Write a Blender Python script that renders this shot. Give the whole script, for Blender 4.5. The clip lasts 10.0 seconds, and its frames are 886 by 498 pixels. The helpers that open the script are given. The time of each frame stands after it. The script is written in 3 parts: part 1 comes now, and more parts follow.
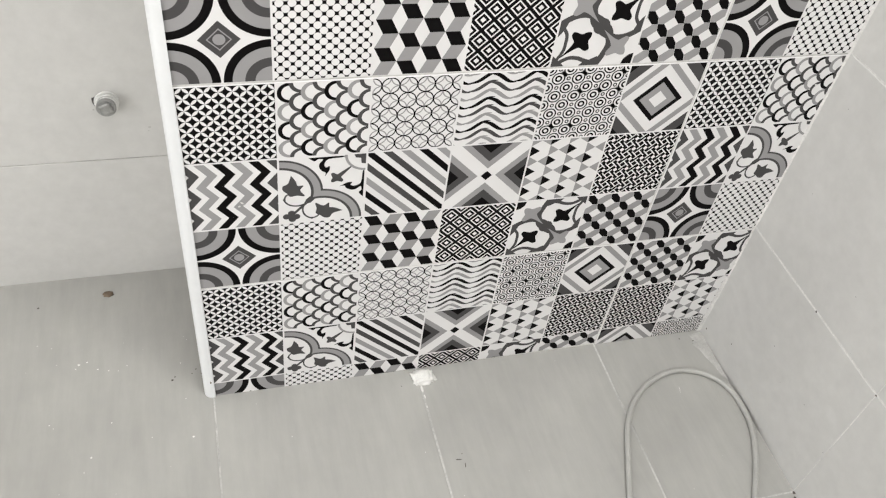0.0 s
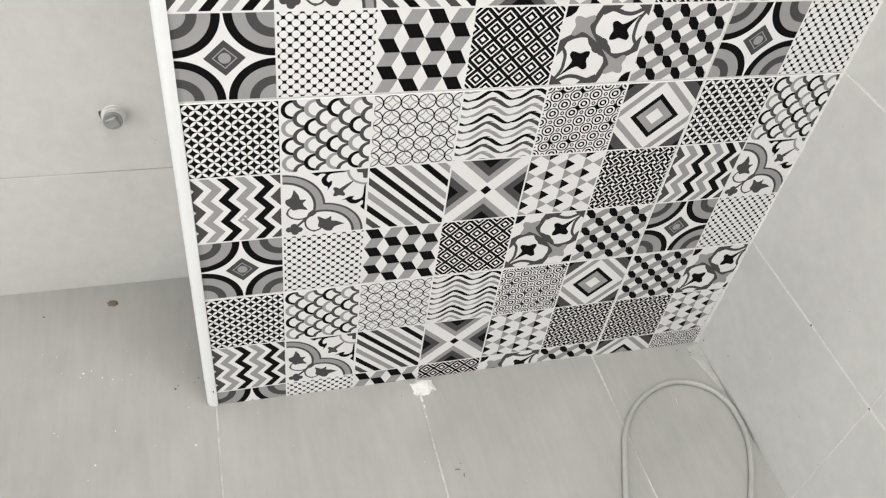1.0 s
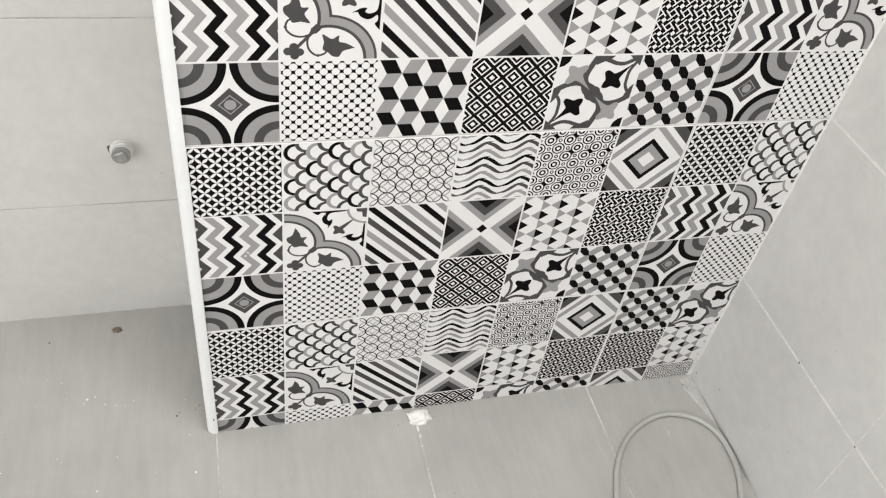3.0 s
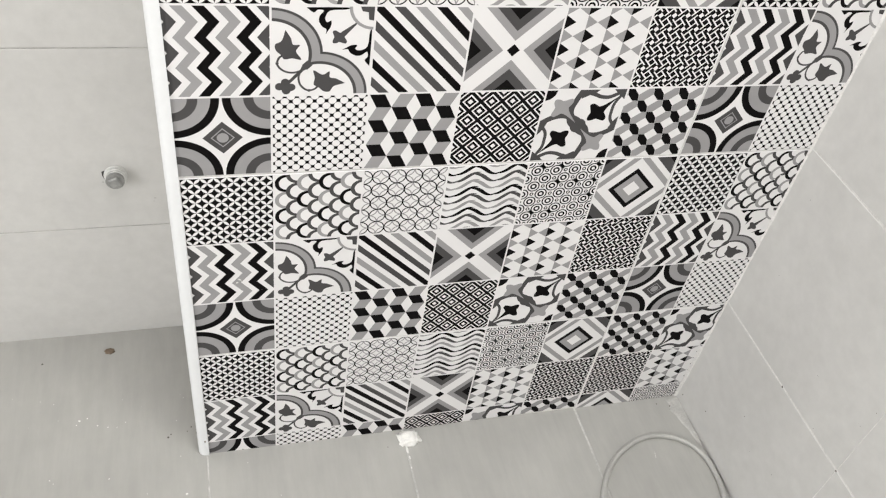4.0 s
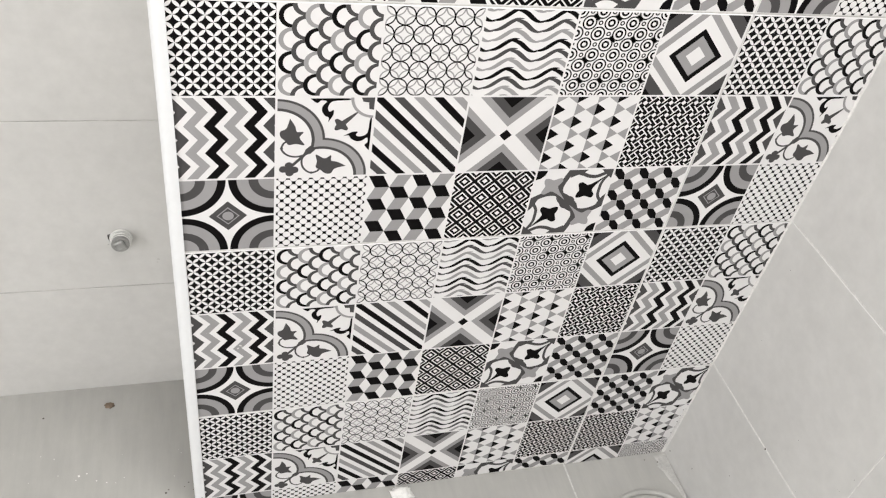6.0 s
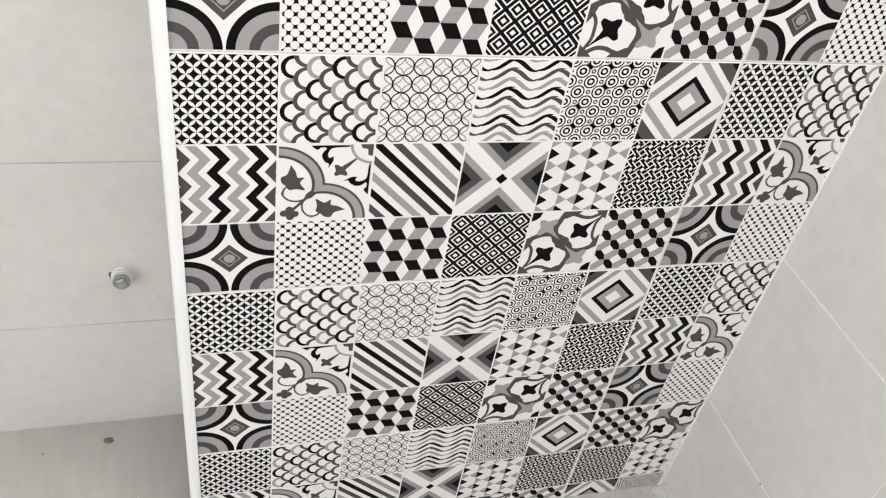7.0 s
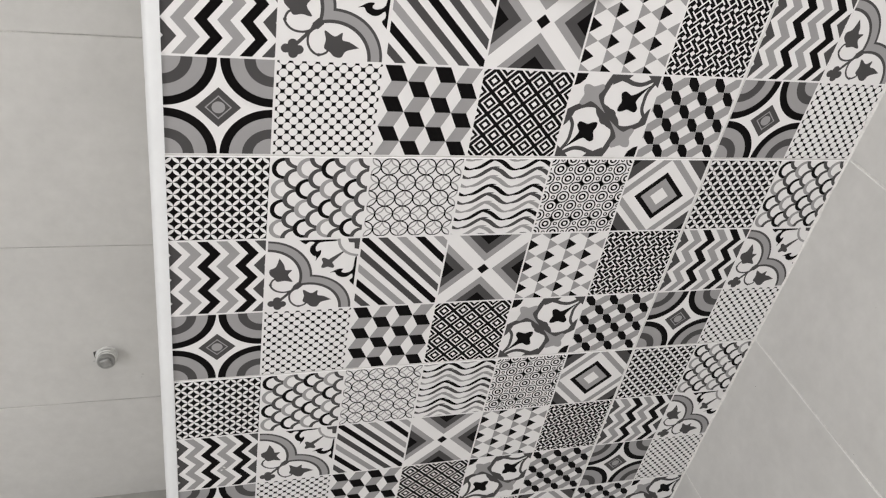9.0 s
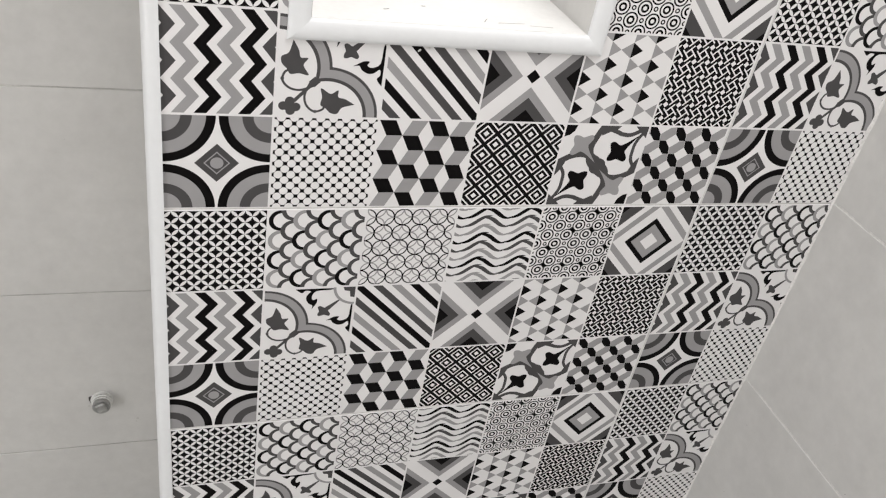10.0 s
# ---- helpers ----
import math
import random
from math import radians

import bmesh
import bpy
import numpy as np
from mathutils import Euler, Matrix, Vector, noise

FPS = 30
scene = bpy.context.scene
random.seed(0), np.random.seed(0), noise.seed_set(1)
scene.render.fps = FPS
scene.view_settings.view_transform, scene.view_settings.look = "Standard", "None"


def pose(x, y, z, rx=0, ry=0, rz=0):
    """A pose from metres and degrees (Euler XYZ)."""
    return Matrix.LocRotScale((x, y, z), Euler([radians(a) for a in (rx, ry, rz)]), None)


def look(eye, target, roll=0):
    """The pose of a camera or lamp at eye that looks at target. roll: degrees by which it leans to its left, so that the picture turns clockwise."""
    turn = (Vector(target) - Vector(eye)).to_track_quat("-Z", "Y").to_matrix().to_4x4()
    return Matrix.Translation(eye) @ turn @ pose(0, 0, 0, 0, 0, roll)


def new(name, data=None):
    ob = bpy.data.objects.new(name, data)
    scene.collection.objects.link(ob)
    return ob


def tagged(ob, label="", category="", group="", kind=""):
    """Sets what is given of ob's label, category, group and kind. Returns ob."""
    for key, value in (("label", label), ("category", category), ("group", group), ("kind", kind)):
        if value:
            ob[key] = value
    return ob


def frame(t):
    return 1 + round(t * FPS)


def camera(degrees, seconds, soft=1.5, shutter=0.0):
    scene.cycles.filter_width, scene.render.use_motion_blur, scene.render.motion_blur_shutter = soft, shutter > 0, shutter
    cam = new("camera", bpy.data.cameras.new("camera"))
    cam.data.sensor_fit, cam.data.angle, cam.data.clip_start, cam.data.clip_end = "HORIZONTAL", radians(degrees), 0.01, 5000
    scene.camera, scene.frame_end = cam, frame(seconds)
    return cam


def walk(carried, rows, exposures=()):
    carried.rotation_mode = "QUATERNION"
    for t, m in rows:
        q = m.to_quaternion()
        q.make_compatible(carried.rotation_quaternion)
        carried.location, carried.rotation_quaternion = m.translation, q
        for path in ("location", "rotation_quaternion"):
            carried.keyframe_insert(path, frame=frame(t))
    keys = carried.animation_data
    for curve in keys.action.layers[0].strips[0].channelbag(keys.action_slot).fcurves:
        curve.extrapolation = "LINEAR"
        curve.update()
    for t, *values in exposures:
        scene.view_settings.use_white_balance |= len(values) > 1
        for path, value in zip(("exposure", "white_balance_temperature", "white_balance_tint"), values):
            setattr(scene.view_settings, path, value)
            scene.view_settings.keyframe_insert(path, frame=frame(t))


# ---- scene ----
cam = camera(56.6, 10.0, soft=1.2)
PATH = [
    (0, (0.031, -0.708, 1.032), (0.547, 0.601, -0.389), 9.6),
    (0.5, (0.03, -0.711, 1.041), (0.543, 0.605, -0.375), 9.6),
    (1, (0.03, -0.714, 1.05), (0.543, 0.608, -0.361), 9.7),
    (1.5, (0.03, -0.717, 1.062), (0.543, 0.611, -0.344), 9.9),
    (2, (0.03, -0.716, 1.07), (0.541, 0.616, -0.332), 9.9),
    (2.5, (0.031, -0.716, 1.079), (0.538, 0.625, -0.315), 9.9),
    (4, (0.036, -0.715, 1.119), (0.561, 0.648, -0.247), 10.5),
    (4.5, (0.037, -0.713, 1.134), (0.567, 0.661, -0.22), 10.6),
    (5, (0.035, -0.713, 1.147), (0.571, 0.675, -0.19), 10.7),
    (5.5, (0.032, -0.712, 1.165), (0.57, 0.689, -0.157), 10.8),
    (6.8, (0.023, -0.706, 1.204), (0.577, 0.727, -0.077), 11.1),
    (7, (0.023, -0.707, 1.209), (0.578, 0.736, -0.059), 10.9),
    (7.5, (0.022, -0.708, 1.223), (0.588, 0.757, -0.016), 11.1),
    (8, (0.019, -0.703, 1.235), (0.601, 0.772, 0.016), 11.3),
    (8.5, (0.015, -0.7, 1.248), (0.612, 0.792, 0.056), 11.5),
    (9, (0.011, -0.7, 1.26), (0.621, 0.808, 0.096), 11.6),
    (9.5, (0.008, -0.697, 1.276), (0.629, 0.826, 0.139), 11.4),
    (10, (0.004, -0.697, 1.286), (0.636, 0.844, 0.179), 11.3),
]
walk(cam, [(t, look(eye, target, roll)) for t, eye, target, roll in PATH],
     exposures=[(0.0, 0.17, 6500, 10), (5.5, 0.18, 6500, 11), (7.5, 0.07, 6500, 12), (9.0, -0.27, 6500, 12), (10.0, -0.36, 6500, 12)])

# ---- world and light: daylight through a skylight, plus fill from an added west opening
SUN_ELEV, SUN_ROT = 50.0, 200.0
world = bpy.data.worlds.new("sky")
scene.world = world
world.use_nodes = True
wn = world.node_tree.nodes
sky = wn.new("ShaderNodeTexSky")
sky.sky_type, sky.sun_disc = "NISHITA", False
sky.sun_elevation, sky.sun_rotation = radians(SUN_ELEV), radians(SUN_ROT)
world.node_tree.links.new(sky.outputs[0], wn["Background"].inputs[0])
wn["Background"].inputs[1].default_value = 0.12

SKY_X0, SKY_X1, SKY_Y0, SKY_Y1 = 0.0, 0.74, -0.98, -0.22
ROOM_X0, ROOM_X1, ROOM_Y0, ROOM_Y1, ROOM_H = -1.70, 0.797, -1.75, 0.260, 2.45
FILL_Y0, FILL_Y1, FILL_H = -1.60, -0.75, 2.08


def daylight(name, eye, target, width, height, energy):
    lamp = bpy.data.lights.new(name, "AREA")
    lamp.shape, lamp.size, lamp.size_y = "RECTANGLE", width, height
    lamp.energy, lamp.color = energy, (1.0, 0.99, 0.965)
    new(name, lamp).matrix_world = look(eye, target)


WX, WY, DY = (SKY_X0 + SKY_X1) / 2, (SKY_Y0 + SKY_Y1) / 2, (FILL_Y0 + FILL_Y1) / 2
daylight("skylight_daylight", (WX, WY, ROOM_H + 0.03), (WX, WY + 0.001, 0.0), SKY_X1 - SKY_X0 - 0.02, SKY_Y1 - SKY_Y0 - 0.02, 26.0)
# added fill lamp in an unseen opening, brightens the east wall
daylight("west_fill_light", (ROOM_X0 - 0.02, DY, FILL_H / 2), (0.5, DY, FILL_H / 2 - 0.001), FILL_Y1 - FILL_Y0 - 0.04, FILL_H - 0.06, 25.5)


# ---- materials
def material(name, color, rough=0.5, metal=0.0, coarse=None, fine=None, bump=0.0, grain=(1, 1, 1), spec=0.5, vary=0.0):
    """Principled surface. coarse, fine: (scale, low, high) brightness factors of two noises; grain stretches the fine one."""
    m = bpy.data.materials.new(name)
    m.use_nodes = True
    nt = m.node_tree
    n, link = nt.nodes, nt.links.new
    b = n["Principled BSDF"]
    b.inputs["Base Color"].default_value = (*color, 1)
    b.inputs["Roughness"].default_value = rough
    b.inputs["Metallic"].default_value = metal
    b.inputs["Specular IOR Level"].default_value = spec
    geo = n.new("ShaderNodeNewGeometry")
    factor = None
    heights = None
    for spec_noise, stretch in ((coarse, (1, 1, 1)), (fine, grain)):
        if not spec_noise:
            continue
        scale, low, high = spec_noise
        mp = n.new("ShaderNodeMapping")
        mp.inputs["Scale"].default_value = stretch
        link(geo.outputs["Position"], mp.inputs["Vector"])
        tex = n.new("ShaderNodeTexNoise")
        tex.inputs["Scale"].default_value = scale
        tex.inputs["Detail"].default_value = 5.0
        tex.inputs["Roughness"].default_value = 0.62
        link(mp.outputs[0], tex.inputs["Vector"])
        mr = n.new("ShaderNodeMapRange")
        mr.inputs["From Min"].default_value, mr.inputs["From Max"].default_value = 0.3, 0.7
        mr.inputs["To Min"].default_value, mr.inputs["To Max"].default_value = low, high
        link(tex.outputs["Fac"], mr.inputs["Value"])
        heights = tex
        if factor is None:
            factor = mr.outputs[0]
        else:
            mul = n.new("ShaderNodeMath")
            mul.operation = "MULTIPLY"
            link(factor, mul.inputs[0])
            link(mr.outputs[0], mul.inputs[1])
            factor = mul.outputs[0]
    if vary:
        info = n.new("ShaderNodeObjectInfo")
        mr = n.new("ShaderNodeMapRange")
        mr.inputs["To Min"].default_value, mr.inputs["To Max"].default_value = 1 - vary, 1 + vary
        link(info.outputs["Random"], mr.inputs["Value"])
        if factor is None:
            factor = mr.outputs[0]
        else:
            mul = n.new("ShaderNodeMath")
            mul.operation = "MULTIPLY"
            link(factor, mul.inputs[0])
            link(mr.outputs[0], mul.inputs[1])
            factor = mul.outputs[0]
    if factor is not None:
        vm = n.new("ShaderNodeVectorMath")
        vm.operation = "SCALE"
        vm.inputs[0].default_value = color
        link(factor, vm.inputs["Scale"])
        link(vm.outputs[0], b.inputs["Base Color"])
    if bump and heights is not None:
        bp = n.new("ShaderNodeBump")
        bp.inputs["Strength"].default_value = bump
        bp.inputs["Distance"].default_value = 0.0006
        link(heights.outputs["Fac"], bp.inputs["Height"])
        link(bp.outputs[0], b.inputs["Normal"])
    return m


GLAZE = material("white_tile_glaze", (0.765, 0.752, 0.752), 0.42, spec=0.2, coarse=(9, 0.97, 1.02))
INKS = {
    "K": material("black_print", (0.0062, 0.0057, 0.0058), 0.6, spec=0.03, coarse=(14, 0.9, 1.15)),
    "D": material("charcoal_print", (0.072, 0.069, 0.070), 0.6, spec=0.05, coarse=(14, 0.95, 1.06)),
    "L": material("light_grey_print", (0.315, 0.308, 0.311), 0.55, spec=0.08, coarse=(14, 0.96, 1.05)),
    "W": material("white_print", (0.765, 0.752, 0.752), 0.42, spec=0.2, coarse=(9, 0.97, 1.02)),
}
INK_ORDER = "KDLW"
WALL_TILE = material("grey_wall_tile", (0.578, 0.570, 0.553), 0.42, coarse=(5.0, 0.93, 1.045), fine=(46, 0.95, 1.035), bump=0.2, vary=0.012)
FLOOR_TILE = material("grey_floor_tile", (0.385, 0.380, 0.358), 0.5, coarse=(5.5, 0.90, 1.07), fine=(75, 0.945, 1.045), grain=(1.0, 0.14, 1.0), bump=0.1, vary=0.012)
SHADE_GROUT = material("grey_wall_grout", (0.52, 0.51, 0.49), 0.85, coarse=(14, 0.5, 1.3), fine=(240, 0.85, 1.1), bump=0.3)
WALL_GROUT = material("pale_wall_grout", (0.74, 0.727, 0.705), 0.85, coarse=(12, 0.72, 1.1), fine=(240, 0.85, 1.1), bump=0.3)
FLOOR_GROUT = material("floor_grout", (0.53, 0.525, 0.505), 0.9, coarse=(6, 0.66, 1.25), fine=(240, 0.8, 1.15), bump=0.3)
PANEL_GROUT = material("white_grout", (0.74, 0.73, 0.71), 0.8, coarse=(20, 0.85, 1.05), fine=(300, 0.85, 1.08), bump=0.3)
PLASTER = material("white_plaster", (0.80, 0.79, 0.77), 0.85, coarse=(3, 0.94, 1.04), fine=(90, 0.96, 1.03), bump=0.2)
PVC = material("white_plastic_trim", (0.78, 0.79, 0.80), 0.3, coarse=(6, 0.96, 1.02), fine=(150, 0.985, 1.01))
NICHE_WHITE = material("niche_glossy_white", (0.89, 0.885, 0.87), 0.25, coarse=(8, 0.94, 1.03), fine=(160, 0.97, 1.02), bump=0.05)
HOSE = material("grey_plastic_hose", (0.40, 0.396, 0.375), 0.38, coarse=(20, 0.9, 1.06), fine=(300, 0.94, 1.05), bump=0.08)
METAL = material("dull_grey_metal", (0.36, 0.36, 0.35), 0.5, 0.5, coarse=(60, 0.75, 1.15), fine=(400, 0.85, 1.1), bump=0.2)
TAPE = material("white_thread_tape", (0.76, 0.76, 0.74), 0.6, coarse=(120, 0.85, 1.05), fine=(500, 0.9, 1.05), bump=0.3)
DARK = material("dark_gap", (0.06, 0.055, 0.05), 0.9, coarse=(80, 0.7, 1.3))
PUTTY = material("white_filler", (0.82, 0.81, 0.78), 0.55, coarse=(90, 0.88, 1.05), fine=(500, 0.9, 1.05), bump=0.5)
BROWN = material("brown_dirt", (0.14, 0.105, 0.075), 0.9, coarse=(150, 0.6, 1.5), fine=(700, 0.8, 1.2), bump=0.5)
CRUMB = material("dark_crumbs", (0.09, 0.08, 0.07), 0.9, coarse=(200, 0.6, 1.6))
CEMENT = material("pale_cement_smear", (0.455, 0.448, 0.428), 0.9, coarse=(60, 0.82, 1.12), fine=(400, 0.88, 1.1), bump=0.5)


# ---- mesh helpers
def mesh_ob(name, bm, mats, parent=None, label="", smooth=False):
    me = bpy.data.meshes.new(name)
    bmesh.ops.recalc_face_normals(bm, faces=bm.faces)
    bm.to_mesh(me)
    bm.free()
    for m in mats if isinstance(mats, (list, tuple)) else [mats]:
        me.materials.append(m)
    if smooth:
        for p in me.polygons:
            p.use_smooth = True
    ob = new(name, me)
    if parent:
        ob.parent = parent
    return tagged(ob, label)


def box(bm, x0, x1, y0, y1, z0, z1, bevel=0.0):
    r = bmesh.ops.create_cube(bm, size=1.0)
    bmesh.ops.transform(bm, verts=r["verts"], matrix=Matrix.LocRotScale(
        ((x0 + x1) / 2, (y0 + y1) / 2, (z0 + z1) / 2), None, (x1 - x0, y1 - y0, z1 - z0)))
    if bevel:
        edges = list({e for v in r["verts"] for e in v.link_edges})
        bmesh.ops.bevel(bm, geom=edges, offset=bevel, segments=1, affect="EDGES")


def slab_mesh(name, w, h, t, mat, bevel=0.0008):
    """A tile lying in local x (width) and z (height), its face at y = 0 looking to -y, thickness t behind it."""
    pts, faces = [], []
    b = bevel
    for x, z in ((b, b), (w - b, b), (w - b, h - b), (b, h - b)):
        pts.append((x, 0, z))
    for x, z in ((0, 0), (w, 0), (w, h), (0, h)):
        pts.append((x, b, z))
    for x, z in ((0, 0), (w, 0), (w, h), (0, h)):
        pts.append((x, t, z))
    faces.append((0, 1, 2, 3))
    for i in range(4):
        j = (i + 1) % 4
        faces += [(i, i + 4, j + 4, j), (i + 4, i + 8, j + 8, j + 4)]
    faces.append((11, 10, 9, 8))
    me = bpy.data.meshes.new(name)
    me.from_pydata(pts, [], faces)
    me.materials.append(mat)
    return me


def floor_z(x):
    """The floor falls gently towards the corner."""
    return 0.0035 - 0.013 * max(0.0, x)


# ---- printed patterns: flat shapes in a unit square (u right, v up), each (ink, level, outline)
class Print:
    def __init__(self):
        self.shapes = []

    def poly(self, ink, level, pts):
        self.shapes.append((ink, level, [tuple(p) for p in pts]))

    def fill(self, ink):
        self.poly(ink, 0, [(0, 0), (1, 0), (1, 1), (0, 1)])

    def disc(self, ink, level, u, v, r, n=16):
        self.poly(ink, level, [(u + r * math.cos(2 * math.pi * (i + 0.5) / n), v + r * math.sin(2 * math.pi * (i + 0.5) / n)) for i in range(n)])

    def diamond(self, ink, level, u, v, r):
        self.poly(ink, level, [(u - r, v), (u, v - r), (u + r, v), (u, v + r)])

    def stroke(self, ink, level, pts, widths):
        """A band along a line of points, as quads."""
        n = len(pts)
        if not isinstance(widths, (list, tuple)):
            widths = [widths] * n
        left, right = [], []
        for i, (x, y) in enumerate(pts):
            ax, ay = pts[max(0, i - 1)]
            bx, by = pts[min(n - 1, i + 1)]
            d = math.hypot(bx - ax, by - ay) or 1.0
            nx, ny = -(by - ay) / d * widths[i] / 2, (bx - ax) / d * widths[i] / 2
            left.append((x + nx, y + ny))
            right.append((x - nx, y - ny))
        for i in range(n - 1):
            self.poly(ink, level, [right[i], right[i + 1], left[i + 1], left[i]])

    def turned(self):
        for ink, level, pts in list(self.shapes):
            self.shapes.append((ink, level + 0.5, [(1 - x, 1 - y) for x, y in pts]))


def curve_points(ctrl, steps=6):
    """A smooth line through the control points."""
    out = []
    p = [ctrl[0]] + list(ctrl) + [ctrl[-1]]
    for i in range(1, len(p) - 2):
        for k in range(steps):
            s = k / steps
            out.append(tuple(0.5 * (2 * p[i][a] + (p[i + 1][a] - p[i - 1][a]) * s
                                    + (2 * p[i - 1][a] - 5 * p[i][a] + 4 * p[i + 1][a] - p[i + 2][a]) * s * s
                                    + (3 * p[i][a] - p[i - 1][a] - 3 * p[i + 1][a] + p[i + 2][a]) * s ** 3) for a in (0, 1)))
    out.append(tuple(ctrl[-1]))
    return out


def star_and_arcs():
    p = Print()
    for cu in (0, 1):
        for cv in (0, 1):
            for lev, (ink, r) in enumerate((("K", 0.488), ("L", 0.40), ("D", 0.275), ("L", 0.172))):
                p.disc(ink, 1 + lev, cu, cv, r, 56)
    p.diamond("D", 1, 0.5, 0.5, 0.208)
    p.diamond("L", 2, 0.5, 0.5, 0.125)
    p.diamond("D", 3, 0.5, 0.5, 0.108)
    p.disc("L", 4, 0.5, 0.5, 0.062, 24)
    return p


def linked_dots():
    p = Print()
    p.fill("K")
    for j in range(17):
        for i in range(-1, 9):
            p.disc("W", 1, (i + ((j + 1) % 2) / 2) / 8, j / 16, 0.0432, 16)
    return p


def cubes():
    p = Print()
    for j in range(3):
        for i in range(2):
            o, t = 0.5 * i, 1 - j / 3
            a, b = t - 1 / 6, t - 1 / 3
            p.poly("K", 1, [(o, t), (o + 1 / 6, t), (o + 0.25, a), (o + 1 / 12, a)])
            p.poly("L", 1, [(o + 1 / 3, t), (o + 0.5, t), (o + 5 / 12, a), (o + 0.25, a)])
            p.poly("L", 1, [(o + 1 / 12, a), (o + 0.25, a), (o + 1 / 6, b), (o, b)])
            p.poly("K", 1, [(o + 0.25, a), (o + 5 / 12, a), (o + 0.5, b), (o + 1 / 3, b)])
    return p


def nested_diamonds():
    p = Print()
    p.fill("K")
    for j in range(9):
        for i in range(5):
            u, v = (i + 0.5 * (j % 2)) / 4, j / 8
            for lev, (ink, r) in enumerate((("W", 0.097), ("K", 0.074), ("W", 0.034))):
                p.diamond(ink, 1 + lev, u, v, r)
    return p


def fleur(p, ink, level, u, v, ang, s):
    """A three-lobed flower head with a long tail towards ang."""
    def at(a, r):
        return (u + s * r * math.cos(radians(ang + a)), v + s * r * math.sin(radians(ang + a)))
    half = [(7, 1.35), (20, 0.86), (42, 0.68), (62, 0.90), (76, 1.20), (92, 1.28), (103, 1.05), (120, 0.78), (138, 0.72), (155, 0.90), (168, 1.08)]
    line = [(0, 2.5)] + half + [(180, 1.2)] + [(360 - a, r) for a, r in reversed(half)] + [(360, 2.5)]
    p.poly(ink, level, curve_points([at(a, r) for a, r in line], 3)[:-1])


def flower_scroll():
    p = Print()
    band = curve_points([(0.46, 1.02), (0.40, 0.88), (0.355, 0.72), (0.40, 0.58), (0.5, 0.5), (0.57, 0.42), (0.68, 0.355), (0.84, 0.37), (1.02, 0.47)], 12)
    p.stroke("D", 1, band, [0.072 + 0.085 * math.exp(-((i / (len(band) - 1) - 0.5) * 6) ** 2) for i in range(len(band))])
    p.stroke("D", 1, curve_points([(0.44, 0.99), (0.62, 0.93), (0.70, 0.90), (0.82, 0.90), (1.0, 1.0)]), 0.05)
    p.stroke("D", 1, curve_points([(0.99, 0.46), (0.90, 0.58), (0.885, 0.70), (0.90, 0.82), (1.0, 1.0)]), 0.04)
    p.poly("D", 2, [(1.0, 1.0), (0.84, 1.0), (0.90, 0.94), (1.0, 0.86)])
    p.poly("D", 2, [(0.42, 1.0), (0.66, 1.0), (0.62, 0.955), (0.54, 0.925), (0.45, 0.88)])
    p.poly("D", 2, [(1.0, 0.42), (1.0, 0.62), (0.965, 0.58), (0.93, 0.52), (0.90, 0.43)])
    fleur(p, "K", 4, 0.705, 0.68, 45, 0.125)
    fleur(p, "L", 4, 0.235, 0.765, -45, 0.125)
    p.poly("K", 1, [(0, 1), (0, 0.86), (0.06, 0.88), (0.11, 0.93), (0.13, 1)])
    p.turned()
    p.disc("D", 3, 0.5, 0.5, 0.10, 16)
    return p


def hexagon_links():
    p = Print()
    hexa = [(0.0, 0.0), (0.08, 0.0), (0.15, -0.085), (0.165, -0.167), (0.09, -0.167), (0.015, -0.085)]
    link = [(0.155, -0.085), (0.262, -0.006), (0.33, 0.0), (0.346, -0.085), (0.245, -0.165), (0.168, -0.167)]
    for j in range(6):
        for i in range(-1, 4):
            ou, ov = i / 3 + (j % 2) / 6, 1 - j / 6
            if -0.05 < ou < 0.95:
                p.poly("K", 2, [(ou + a, ov + b) for a, b in hexa])
            p.poly("L", 1, [(ou + a, ov + b) for a, b in link])
    return p


def petals():
    p = Print()
    p.fill("K")
    for j in range(-1, 15):
        for i in range(-1, 16):
            if (i + j) % 2 == 0:
                continue
            for s in (1, -1):
                u0, v0, u1, v1 = i / 14, j / 14, (i + s) / 14, (j + 1) / 14
                pts = []
                for k in range(11):
                    f = k / 5 if k <= 5 else (10 - k) / 5
                    off = 0.0185 * math.sin(math.pi * f) ** 0.8 * (1 if k <= 5 else -1)
                    pts.append((u0 + (u1 - u0) * f - (v1 - v0) * off / 0.101 , v0 + (v1 - v0) * f + (u1 - u0) * off / 0.101))
                p.poly("W", 1, pts[:-1])
    return p


def scales():
    p = Print()
    cols = []
    for i in range(9):
        u = 0.125 * i
        for j in range(-1, 9):
            if (i + j) % 2 == 0 or i == 0:
                continue
            v = 1 - 0.125 * (j + 0)
            if i % 2:
                ink = "K" if ((i - 1) // 2 + (j - 0) // 2) % 2 == 0 else "L"
            else:
                ink = "D"
            cols.append((i, u, v, ink))
    for i, u, v, ink in cols:
        v -= 0.125
        p.disc(ink, 1 + 2 * i, u, v, 0.127, 28)
        p.disc("W", 2 + 2 * i, u + 0.012, v, 0.092, 24)
    return p


